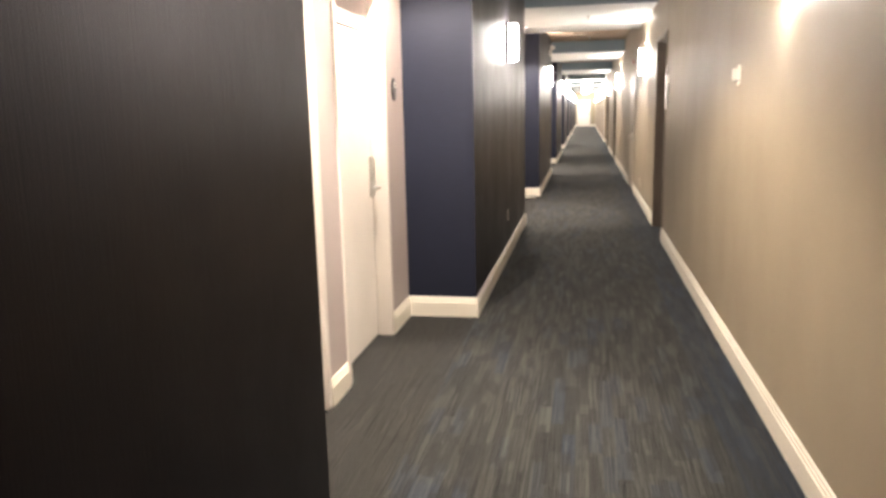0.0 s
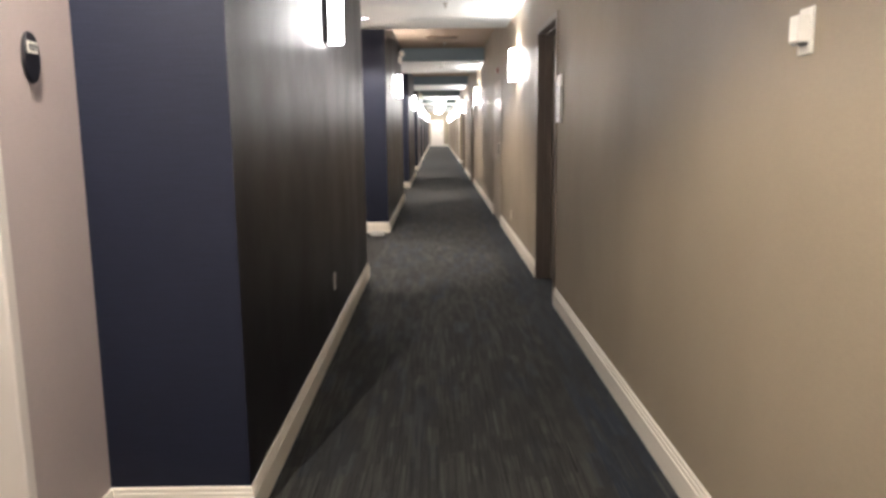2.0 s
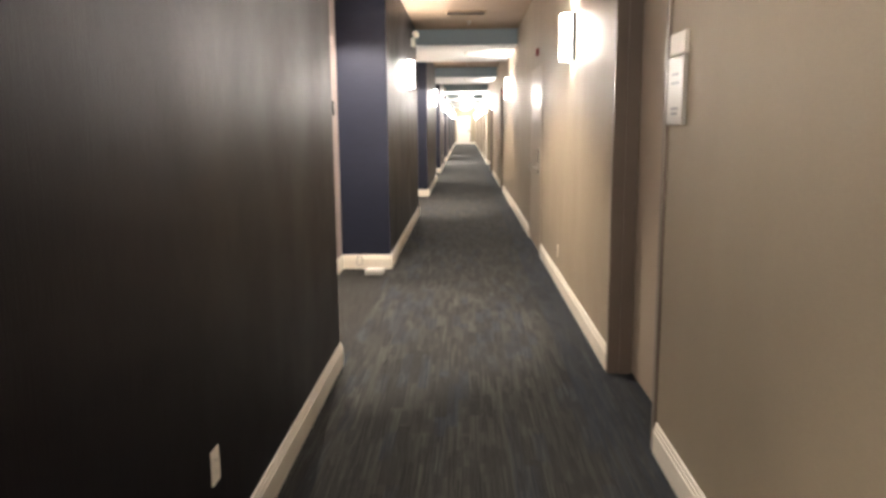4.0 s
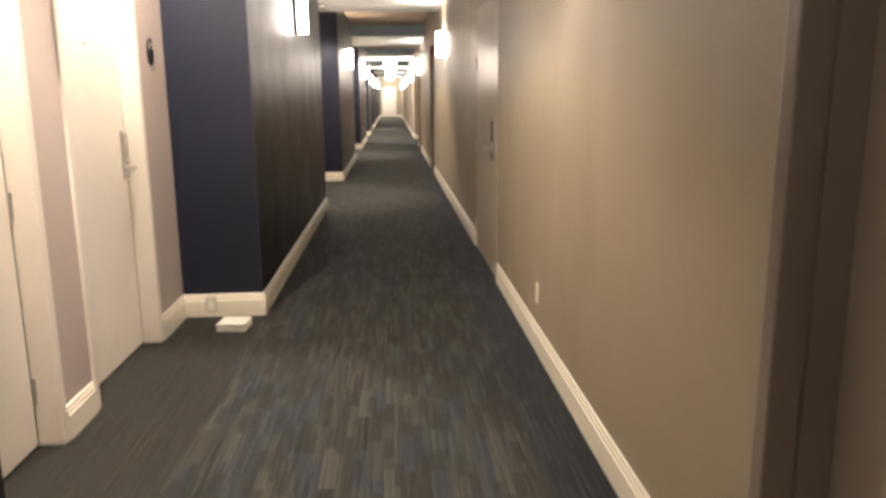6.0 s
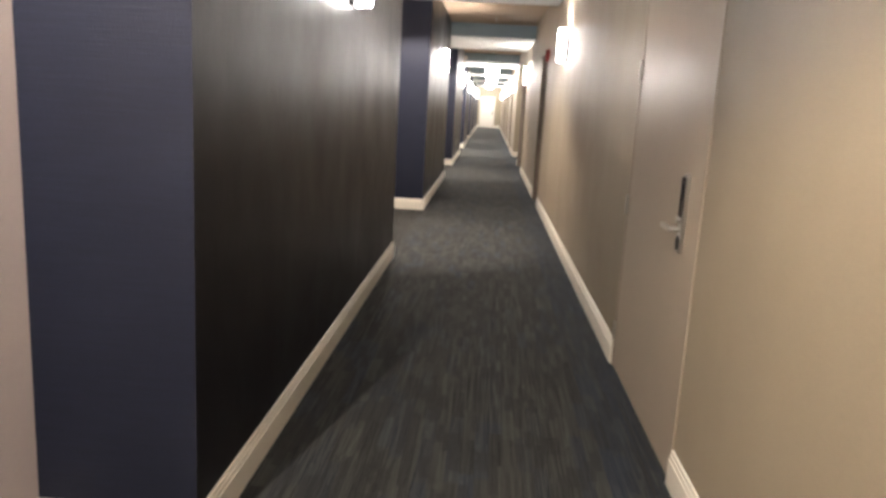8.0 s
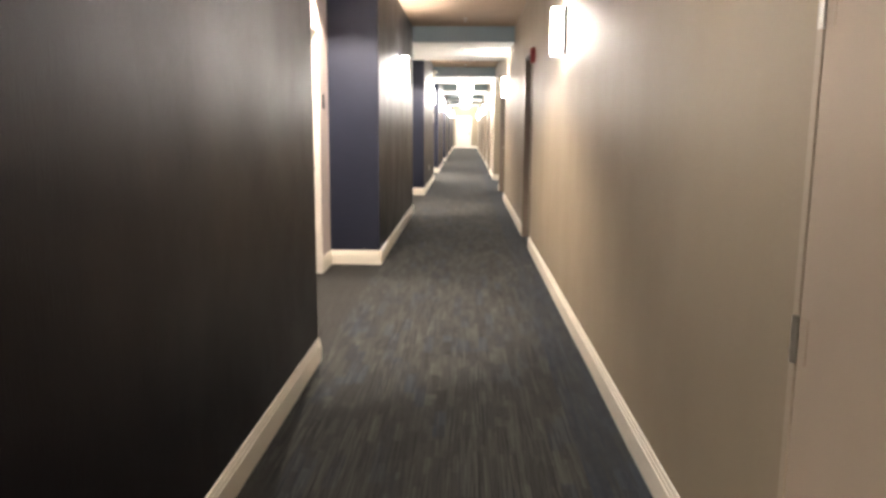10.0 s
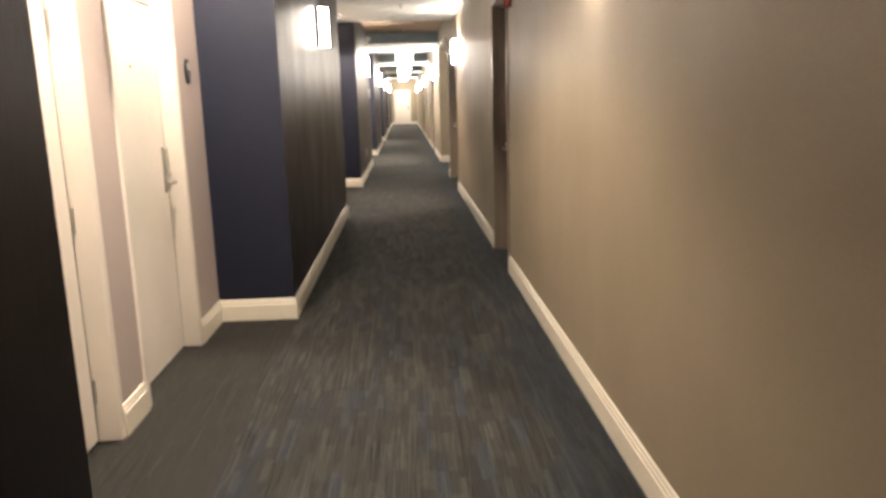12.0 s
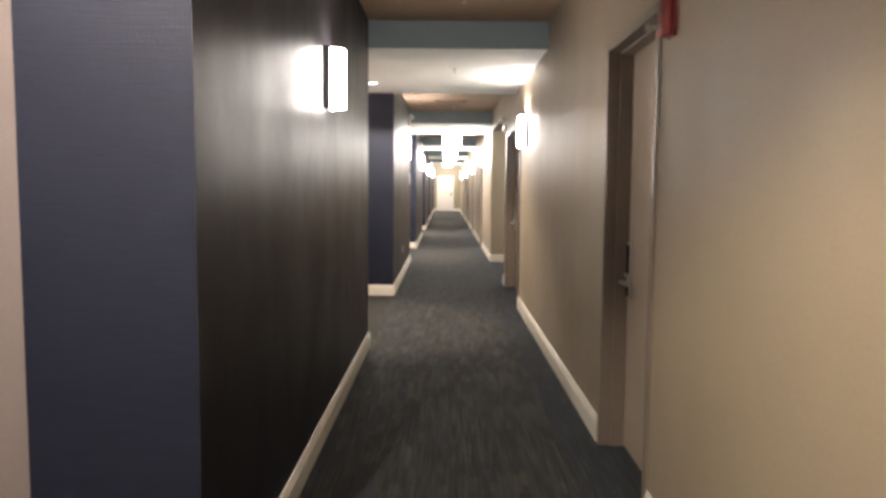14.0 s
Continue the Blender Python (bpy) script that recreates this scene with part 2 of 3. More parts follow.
def turned(profile, seg=24, cap=True):
    """A body turned about z from (radius, z) pairs."""
    bm = bmesh.new()
    rings = []
    for r, z in profile:
        rings.append([bm.verts.new((r * math.cos(2 * math.pi * k / seg), r * math.sin(2 * math.pi * k / seg), z)) for k in range(seg)])
    for a, b in zip(rings, rings[1:]):
        for k in range(seg):
            bm.faces.new((a[k], a[(k + 1) % seg], b[(k + 1) % seg], b[k]))
    if cap:
        bm.faces.new(rings[0][::-1])
        bm.faces.new(rings[-1])
    return bm


def rod(bm, a, b, r, seg=12):
    a, b = Vector(a), Vector(b)
    res = bmesh.ops.create_cone(bm, cap_ends=True, segments=seg, radius1=r, radius2=r, depth=(b - a).length)
    q = (b - a).to_track_quat("Z", "Y").to_matrix().to_4x4()
    bmesh.ops.transform(bm, matrix=Matrix.Translation((a + b) / 2) @ q, verts=res["verts"])
    return bm


BASE_PROFILE = [(0, 0), (0.016, 0), (0.016, 0.108), (0.0145, 0.112), (0.0115, 0.114), (0.0115, 0.128),
                (0.010, 0.132), (0.0075, 0.134), (0.0075, 0.146), (0.005, 0.152), (0.0, 0.155)]


def baseboard(points, label="cream painted baseboard with stepped moulding"):
    """Moulding along a line in plan; the room lies to the right of its direction."""
    pts = [Vector(p) for p in points]
    dirs = [(b - a).normalized() for a, b in zip(pts, pts[1:])]
    normals = [Vector((d.y, -d.x)) for d in dirs]
    bm = bmesh.new()
    rings = []
    for i, p in enumerate(pts):
        n1, n2 = normals[max(0, i - 1)], normals[min(i, len(normals) - 1)]
        n = (n1 + n2) / (1 + n1.dot(n2))
        rings.append([bm.verts.new((p.x + n.x * d, p.y + n.y * d, z)) for d, z in BASE_PROFILE])
    for a, b in zip(rings, rings[1:]):
        for k in range(len(a) - 1):
            bm.faces.new((a[k], a[k + 1], b[k + 1], b[k]))
    bm.faces.new(rings[0])
    bm.faces.new(rings[-1][::-1])
    return structure("baseboard", bm, TRIM, label, "baseboard")


# ---------------------------------------------------------------- floor and ceiling
bm = bmesh.new()
box(bm, LEFT_X, RIGHT_X + 0.4, BACK_Y - 0.3, END_Y + 0.3, -0.12, 0.0)
box(bm, RIGHT_X + 0.4, 3.4, LOBBY[0] - 0.3, LOBBY[1] + 0.3, -0.12, 0.0)
structure("floor", bm, CARPET, "dark carpet with blue, grey and tan streaks", "carpet floor")
bm = bmesh.new()
box(bm, ALCOVE_X - 0.5, LEFT_X, BACK_Y - 0.3, END_Y + 0.3, -0.12, 0.0)
structure("floor_alcoves", bm, CARPET_PLAIN, "plain dark brown-grey carpet before the room doors", "carpet floor")
bm = bmesh.new()
box(bm, ALCOVE_X - 0.6, 3.6, BACK_Y - 0.3, END_Y + 0.3, CEILING_Z, CEILING_Z + 0.15)
structure("ceiling", bm, CEILING, "beige painted raised ceiling", "ceiling")
for y0, y1 in ALCOVES:
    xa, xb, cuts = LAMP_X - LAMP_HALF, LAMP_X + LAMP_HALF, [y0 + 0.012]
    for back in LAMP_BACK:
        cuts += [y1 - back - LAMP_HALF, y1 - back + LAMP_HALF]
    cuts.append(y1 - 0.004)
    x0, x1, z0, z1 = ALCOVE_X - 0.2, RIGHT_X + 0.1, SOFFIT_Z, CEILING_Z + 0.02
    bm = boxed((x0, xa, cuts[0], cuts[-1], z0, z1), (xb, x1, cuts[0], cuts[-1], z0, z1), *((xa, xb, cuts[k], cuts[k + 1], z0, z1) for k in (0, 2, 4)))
    s = structure("ceiling_soffit", bm, SOFFIT, "white painted dropped ceiling soffit over the doors", "ceiling")
    part("fascia", boxed((ALCOVE_X - 0.2, RIGHT_X + 0.1, y0, y0 + 0.010, SOFFIT_Z - 0.002, CEILING_Z + 0.02)), FASCIA, s, "blue-grey painted fascia")

# ---------------------------------------------------------------- left side: piers and alcoves
for n, (y0, y1) in enumerate(PILLARS):
    bm = bmesh.new()
    box(bm, ALCOVE_X - 0.25, LEFT_X, y0, y1, 0, CEILING_Z + 0.03)
    for f in bm.faces:
        f.normal_update()
        f.material_index = 1 if abs(f.normal.y) > 0.5 else 0
    structure("wall_pier", bm, [CHARCOAL, NAVY], "projecting pier with charcoal wallcovering and navy ends", "wall")
for n, (y0, y1) in enumerate(ALCOVES):
    x0, x1 = ALCOVE_X - 0.25, ALCOVE_X
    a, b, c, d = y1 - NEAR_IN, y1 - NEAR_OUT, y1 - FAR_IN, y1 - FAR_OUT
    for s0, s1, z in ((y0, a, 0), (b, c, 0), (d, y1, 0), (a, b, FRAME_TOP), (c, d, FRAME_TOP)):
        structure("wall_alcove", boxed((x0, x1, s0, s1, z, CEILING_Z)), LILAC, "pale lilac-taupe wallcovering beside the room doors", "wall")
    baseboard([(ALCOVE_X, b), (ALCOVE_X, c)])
for n, (y0, y1) in enumerate(PILLARS):
    line = [(LEFT_X, y0), (LEFT_X, y1)]
    if n > 0:
        line = [(ALCOVE_X, y0 - FAR_OUT), (ALCOVE_X, y0)] + line
    if n < len(PILLARS) - 1:
        line += [(ALCOVE_X, y1), (ALCOVE_X, PILLARS[n + 1][0] - NEAR_IN)]
    baseboard(line)

# ---------------------------------------------------------------- right wall
gaps = sorted(RIGHT_DOORS + [LOBBY])
bm = bmesh.new()
at_y = BACK_Y
for y0, y1 in gaps:
    if y0 > at_y:
        box(bm, RIGHT_X, RIGHT_X + 0.16, at_y, y0, 0, CEILING_Z)
        baseboard([(RIGHT_X, y0), (RIGHT_X, at_y)])
    top = 2.75 if (y0, y1) == LOBBY else FRAME_TOP - (0.19 if y0 == 13.53 else 0.0)
    box(bm, RIGHT_X, RIGHT_X + 0.16, y0, y1, top, CEILING_Z)
    at_y = y1
box(bm, RIGHT_X, RIGHT_X + 0.16, at_y, END_Y, 0, CEILING_Z)
baseboard([(RIGHT_X, END_Y), (RIGHT_X, at_y)])
structure("wall_right", bm, TAUPE, "warm taupe woven wallcovering on the corridor wall", "wall")

# side lobby off the corridor
bm = boxed((RIGHT_X + 0.16, 3.2, LOBBY[1], LOBBY[1] + 0.15, 0, CEILING_Z), (3.2, 3.35, LOBBY[0] - 0.2, LOBBY[1] + 0.15, 0, CEILING_Z),
           (RIGHT_X + 0.16, 3.2, LOBBY[0] - 0.15, LOBBY[0], 0, CEILING_Z))
structure("wall_lobby", bm, TAUPE, "taupe walls of the side lobby", "wall")
baseboard([(RIGHT_X, LOBBY[1]), (3.2, LOBBY[1])])

# both ends
bm = boxed((ALCOVE_X - 0.5, RIGHT_X + 0.3, END_Y, END_Y + 0.15, 0, CEILING_Z))
structure("wall_end", bm, TAUPE, "taupe wall closing the corridor's far end", "wall")
bm = boxed((ALCOVE_X - 0.5, RIGHT_X + 0.3, BACK_Y - 0.15, BACK_Y, 0, CEILING_Z))
structure("wall_start", bm, TAUPE, "taupe wall closing the corridor behind", "wall")


# ---------------------------------------------------------------- doors
def lock(door, leaf_x, y, z, way, toward, metal=STEEL, face=STEEL_DIM, reach=0.135, half=0.034, rounding=0.006, low=-0.10, high=0.235):
    """Card lock: way is +1 where the leaf's face looks to +x; toward: which way along y the lever points."""
    def b(x0, x1, y0, y1, z0, z1, bevel=0.003):
        xs = sorted((leaf_x + way * x0, leaf_x + way * x1))
        return boxed((xs[0], xs[1], y + min(y0, y1), y + max(y0, y1), z + z0, z + z1), bevel=bevel)
    if rounding > 0.008:
        def b(x0, x1, y0, y1, z0, z1, bevel=0.0):
            """A plate with rounded ends."""
            bm = bmesh.new()
            r = min(0.022, (y1 - y0) * 0.42)
            ring = [(cy + r * math.cos(radians(a0 + 18 * k)), cz + r * math.sin(radians(a0 + 18 * k)))
                    for cy, cz, a0 in ((y1 - r, z1 - r, 0), (y0 + r, z1 - r, 90), (y0 + r, z0 + r, 180), (y1 - r, z0 + r, 270)) for k in range(6)]
            lip = 0.003
            rows = []
            for x, inset in ((x0, 0.0), (x1 - lip, 0.0), (x1, lip)):
                my, mz = (y0 + y1) / 2, (z0 + z1) / 2
                ky, kz = 1 - 2 * inset / (y1 - y0), 1 - 2 * inset / (z1 - z0)
                rows.append([bm.verts.new((leaf_x + way * x, y + my + (p - my) * ky, z + mz + (q - mz) * kz)) for p, q in ring])
            for a, c in zip(rows, rows[1:]):
                for k in range(len(a)):
                    bm.faces.new((a[k], a[(k + 1) % len(a)], c[(k + 1) % len(a)], c[k]))
            bm.faces.new(rows[0])
            bm.faces.new(rows[-1])
            return bm
    plate = part("lock_plate", b(0, 0.018, -half, half, low, high, rounding), metal, door, "satin steel card lock plate")
    part("card_reader", b(0.017, 0.026, 0.007 - half, half - 0.007, 0.05, high - 0.013, 0.004), face, plate)
    part("lower_cover", b(0.017, 0.024, 0.007 - half, half - 0.007, low + 0.012, -0.025, 0.004), face, plate)
    bm = bmesh.new()
    rod(bm, (leaf_x + way * 0.016, y, z), (leaf_x + way * 0.065, y, z), 0.012)
    box(bm, *sorted((leaf_x + way * 0.05, leaf_x + way * 0.068)), *sorted((y - toward * 0.012, y + toward * reach)), z - 0.010, z + 0.012, bevel=0.005)
    part("lever", bm, metal, plate)
    bm = bmesh.new()
    rod(bm, (leaf_x + way * 0.02, y, z + 0.042), (leaf_x + way * 0.036, y, z + 0.042), 0.014)
    part("cylinder", bm, metal, plate)


def hinges(door, x, y, heights, metal=STEEL):
    for h in heights:
        bm = bmesh.new()
        rod(bm, (x, y, h - 0.056), (x, y, h + 0.056), 0.008, 10)
        for k in (-0.02, 0.02):
            rod(bm, (x, y, h + k - 0.001), (x, y, h + k + 0.001), 0.0086, 10)
        part("hinge", bm, metal, door)


def room_door(y0, y1, lock_far, number):
    """White room door in a deep white frame, in the alcove's back wall; y0, y1: the frame's outer edges."""
    d = thing("door_%d" % number, pose(ALCOVE_X, (y0 + y1) / 2, 0), "closed white room door in a deep white metal frame", "door", "room doors", "structure")
    h = (y1 - y0) / 2
    f, deep = 0.052, -0.125
    part("frame", boxed((deep, 0.012, -h, -h + f, 0, FRAME_TOP), (deep, 0.012, h - f, h, 0, FRAME_TOP), (deep, 0.012, -h + f, h - f, FRAME_TOP - f, FRAME_TOP), bevel=0.010), DOOR_WHITE, d)
    part("transom_panel", boxed((deep + 0.012, deep + 0.03, -h + f, h - f, 2.085, FRAME_TOP - f)), LILAC, d, "lilac-taupe panel over the leaf")
    part("leaf", boxed((deep + 0.002, deep + 0.03, -h + f + 0.009, h - f - 0.009, 0.014, 2.072), bevel=0.002), DOOR_WHITE, d)
    # no seal: black strips give the dark line of shade between leaf and jamb
    part("gap_shade", boxed((deep - 0.001, deep + 0.0285, -h + f, -h + f + 0.008, 0.0, 2.08), (deep - 0.001, deep + 0.0285, h - f - 0.008, h - f, 0.0, 2.08), (deep - 0.001, deep + 0.022, -h + f + 0.008, h - f - 0.008, 2.0745, 2.0835)), GAP, d, "black strips standing in for the shade in the gap round the leaf")
    # black sheet behind the leaf, painted shade for the gap round it
    part("shadow_gap", boxed((deep - 0.012, deep - 0.002, -h + f, h - f, 0.0, 2.09)), GAP, d, "black sheet behind the leaf for the shade in its gap")
    s = 1 if lock_far else -1
    lock(d, deep + 0.03, s * (h - f - 0.050), 1.06, 1, s * -1, STEEL, SATIN, low=-0.062, high=0.215)
    hinges(d, deep + 0.036, -s * (h - f - 0.002), (0.25, 1.03, 1.85))
    bm = bmesh.new()
    rod(bm, (deep + 0.03, 0.03, 1.72), (deep + 0.034, 0.03, 1.72), 0.009)
    part("peephole", bm, DARK_STEEL, d)
    return d


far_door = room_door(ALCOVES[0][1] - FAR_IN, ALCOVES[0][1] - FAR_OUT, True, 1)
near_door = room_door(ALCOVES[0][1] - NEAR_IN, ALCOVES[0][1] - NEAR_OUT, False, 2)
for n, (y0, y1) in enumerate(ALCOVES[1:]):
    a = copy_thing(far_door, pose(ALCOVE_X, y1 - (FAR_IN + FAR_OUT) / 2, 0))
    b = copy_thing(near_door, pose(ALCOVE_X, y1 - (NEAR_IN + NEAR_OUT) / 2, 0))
    a.name, b.name = "door_%d" % (2 * n + 3), "door_%d" % (2 * n + 4)


def deep_door(y0, y1, number, label, leaves=1, s=1):
    """Brown door set back in a brown metal frame in the right wall."""
    d = thing("door_%d" % number, pose(RIGHT_X, (y0 + y1) / 2, 0), label, "door", "corridor doors", "structure")
    h, f = (y1 - y0) / 2, 0.052
    part("frame", boxed((-0.014, 0.18, -h, -h + f, 0, FRAME_TOP), (-0.014, 0.18, h - f, h, 0, FRAME_TOP), (-0.014, 0.18, -h + f, h - f, FRAME_TOP - f, FRAME_TOP), bevel=0.006), FRAME_BROWN, d)
    for k in range(leaves):
        w = 2 * (h - f) / leaves
        l0 = -h + f + k * w
        part("leaf", boxed((0.135, 0.178, l0 + 0.004, l0 + w - 0.004, 0.012, FRAME_TOP - f - 0.004), bevel=0.002), DOOR_TAUPE if leaves == 1 else DOOR_BROWN, d)
    part("rebate", boxed((0.058, 0.134, -h + f, -h + f + 0.016, 0, FRAME_TOP - f), (0.058, 0.134, h - f - 0.016, h - f, 0, FRAME_TOP - f), (0.058, 0.134, -h + f + 0.016, h - f - 0.016, FRAME_TOP - f - 0.016, FRAME_TOP - f), bevel=0.002), FRAME_BROWN, d)
    # black sheet over the whole opening, added as shade behind the leaf's gaps
    part("door_stop", boxed((0.181, 0.197, -h, h, 0, FRAME_TOP)), GAP, d)
    lock(d, 0.135, s * (h - f - (0.08 if s > 0 else 0.05)), 1.02, -1, -s, reach=0.135 if s > 0 else 0.085)
    hinges(d, 0.128, -s * (h - f - 0.002), (0.25, 1.1, 2.1))
    return d


for n, (y0, y1) in enumerate(RIGHT_DOORS):
    if y0 == 13.53:
        continue
    deep_door(y0, y1, 20 + n, "closed taupe door set deep in a brown metal frame" if y1 - y0 < 1.5 else "closed dark brown double door in a brown metal frame", 1 if y1 - y0 < 1.5 else 2, -1 if n == 0 else 1)

# flush taupe service door
y0, y1 = RIGHT_DOORS[1]
d = thing("door_30", pose(RIGHT_X, (y0 + y1) / 2, 0), "closed taupe painted flush service door with card lock", "door", "", "structure")
h, f, top = (y1 - y0) / 2, 0.03, FRAME_TOP - 0.19
part("frame", boxed((-0.006, 0.15, -h, -h + f, 0, top), (-0.006, 0.15, h - f, h, 0, top), (-0.006, 0.15, -h + f, h - f, top - f, top), bevel=0.003), DOOR_TAUPE, d)
part("leaf", boxed((-0.003, 0.042, -h + f + 0.004, h - f - 0.004, 0.012, top - f - 0.004), bevel=0.002), DOOR_TAUPE, d)
# black sheet behind this leaf too, so its gap reads as shade
part("shadow_gap", boxed((0.05, 0.06, -h + f, h - f, 0, top - f)), GAP, d)
lock(d, -0.003, -h + 0.225, 1.035, -1, 1, half=0.029, rounding=0.0085)
hinges(d, -0.012, h - f - 0.002, (0.22, 0.985, 1.745))
for z in (0.22, 0.985, 1.745):
    part("hinge_leaf", boxed((-0.0055, -0.002, h - f - 0.048, h - f - 0.010, z - 0.054, z + 0.054), bevel=0.001), DOOR_TAUPE, d, "painted hinge leaf")


# ---------------------------------------------------------------- wall sconces
def sconce(place):
    s = thing("wall_sconce", place, "lit opal glass wall sconce with slim dark metal edges", "wall lamp", "corridor sconces")
    part("backplate", boxed((0, 0.014, -0.105, 0.105, 0.0, 0.38), bevel=0.003), DARK_STEEL, s)
    bm = bmesh.new()
    seg = 10
    ring = [(0.014, -0.092)] + [(0.03 + 0.085 * math.sin(math.pi * k / seg) ** 0.6, -0.092 * math.cos(math.pi * k / seg)) for k in range(1, seg)] + [(0.014, 0.092)]
    lo = [bm.verts.new((x, y, 0.012)) for x, y in ring]
    hi = [bm.verts.new((x, y, 0.368)) for x, y in ring]
    for k in range(len(ring) - 1):
        bm.faces.new((lo[k], lo[k + 1], hi[k + 1], hi[k]))
    bm.faces.new(lo)
    part("shade", bm, SHADE, s, "glowing opal glass shade")
    bm = bmesh.new()
    bmesh.ops.create_icosphere(bm, subdivisions=2, radius=0.022, matrix=Matrix.Translation((0.066, 0, 0.312)))
    part("bulb", bm, BULB, s, smooth=True)
    for y in (-0.1, 0.1):
        part("side_bar", boxed((0.014, 0.036, y - 0.004, y + 0.004, 0.0, 0.38), bevel=0.001), DARK_STEEL, s)
    return s


first = sconce(pose(LEFT_X, (PILLARS[1][0] + PILLARS[1][1]) / 2, 2.045))
for y0, y1 in [PILLARS[0]] + PILLARS[2:-1]:
    copy_thing(first, pose(LEFT_X, (y0 + y1) / 2, 2.045))
for y0, y1 in ALCOVES:
    if not LOBBY[0] < (y0 + y1) / 2 < LOBBY[1]:
        copy_thing(first, pose(RIGHT_X, (y0 + y1) / 2, 2.045, 0, 0, 180))


# ---------------------------------------------------------------- ceiling lights far on
def ceiling_light(y, z):
    c = thing("ceiling_light", pose(0.05, y, z), "lit square white ceiling light box", "ceiling lamp", "far ceiling lights")
    part("canopy", boxed((-0.12, 0.12, -0.12, 0.12, -0.02, 0.0), bevel=0.004), WHITE_PLASTIC, c)
    part("shade", boxed((-0.21, 0.21, -0.21, 0.21, -0.36, -0.021), bevel=0.012), PANEL, c, "glowing white shade")


ceiling_light(36.9, SOFFIT_Z)
ceiling_light(44.9, SOFFIT_Z)


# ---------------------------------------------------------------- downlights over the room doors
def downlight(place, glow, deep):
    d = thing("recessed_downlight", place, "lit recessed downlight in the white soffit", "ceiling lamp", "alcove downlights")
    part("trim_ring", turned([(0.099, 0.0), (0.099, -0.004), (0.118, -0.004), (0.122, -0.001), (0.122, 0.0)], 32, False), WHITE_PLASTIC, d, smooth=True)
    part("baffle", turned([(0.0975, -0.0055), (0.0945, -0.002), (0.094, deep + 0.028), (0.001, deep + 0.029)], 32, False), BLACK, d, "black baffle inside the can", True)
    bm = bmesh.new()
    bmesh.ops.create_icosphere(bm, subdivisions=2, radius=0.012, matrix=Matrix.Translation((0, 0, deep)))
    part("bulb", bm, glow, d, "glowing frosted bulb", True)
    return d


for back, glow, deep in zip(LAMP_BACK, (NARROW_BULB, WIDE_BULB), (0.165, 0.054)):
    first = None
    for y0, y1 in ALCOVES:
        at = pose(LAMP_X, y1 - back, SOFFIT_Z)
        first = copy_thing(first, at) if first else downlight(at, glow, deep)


# ---------------------------------------------------------------- room number plaques
def plaque(place):
    p = thing("room_plaque", place, "black oval room number plaque with a white insert", "sign", "room plaques")
    bm = turned([(0.001, 0.0), (0.95, 0.0), (1.0, 0.25), (1.0, 0.7), (0.95, 1.0), (0.001, 1.0)], 32, False)
    bmesh.ops.transform(bm, matrix=Matrix(((0, 0, 0.014, 0), (0.046, 0, 0, 0), (0, 0.078, 0, 0), (0, 0, 0, 1))), verts=bm.verts)
    part("oval", bm, BLACK, p, smooth=False)
    part("insert", boxed((0.0142, 0.0165, -0.028, 0.028, 0.012, 0.048), bevel=0.0006), WHITE_PLASTIC, p, "white number insert")
    for y in (-0.016, 0.0, 0.016):
        part("number_bar", boxed((0.0164, 0.0172, y - 0.005, y + 0.005, 0.020, 0.040)), DARK_STEEL, p)
    return p


first = None
for y0, y1 in ALCOVES:
    at = pose(ALCOVE_X, y1 - 0.29, 1.72)
    first = copy_thing(first, at) if first else plaque(at)


# ---------------------------------------------------------------- outlets
def outlet(place):
    o = thing("wall_outlet", place, "ivory duplex wall outlet above the baseboard", "outlet", "wall outlets")
    part("cover_plate", boxed((0, 0.006, -0.036, 0.036, -0.058, 0.058), bevel=0.002), WHITE_PLASTIC, o)
    for z in (-0.02, 0.02):
        s = part("socket", boxed((0.0055, 0.008, -0.016, 0.016, z - 0.013, z + 0.013), bevel=0.002), WHITE_PLASTIC, o)
        for y in (-0.006, 0.006):
            part("slot", boxed((0.0079, 0.0084, y - 0.001, y + 0.001, z - 0.004, z + 0.005)), GAP, s)
    return o


first = outlet(pose(LEFT_X, 7.10, 0.455))
copy_thing(first, pose(LEFT_X, 31.8, 0.48))
copy_thing(first, pose(RIGHT_X, 11.93, 0.335, 0, 0, 180))

# ---------------------------------------------------------------- sensor on the right wall
s = thing("wall_sensor", pose(RIGHT_X, 4.08, 1.735), "ivory wall sensor with a projecting eye on a plate", "sensor")
part("cover_plate", boxed((-0.008, 0, -0.037, 0.037, -0.060, 0.060), bevel=0.003), WHITE_PLASTIC, s)
bm = boxed((-0.040, -0.007, -0.026, 0.026, -0.030, 0.040), bevel=0.006)
part("eye_housing", bm, WHITE_PLASTIC, s)
part("eye_window", boxed((-0.034, -0.007, -0.020, 0.020, -0.037, -0.031), bevel=0.001), DARK_STEEL, s, "dark sensor window")

# ---------------------------------------------------------------- narrow plate on a far pier
s = thing("wall_plate", pose(LEFT_X, 34.1, 1.62), "narrow upright white plate on the charcoal pier", "wall plate")
part("plate", boxed((0, 0.014, -0.04, 0.04, 0.0, 0.21), bevel=0.003), WHITE_PLASTIC, s)
part("window", boxed((0.0135, 0.0155, -0.026, 0.026, 0.12, 0.18), bevel=0.0008), GREY_PLATE, s, "grey window of the plate")

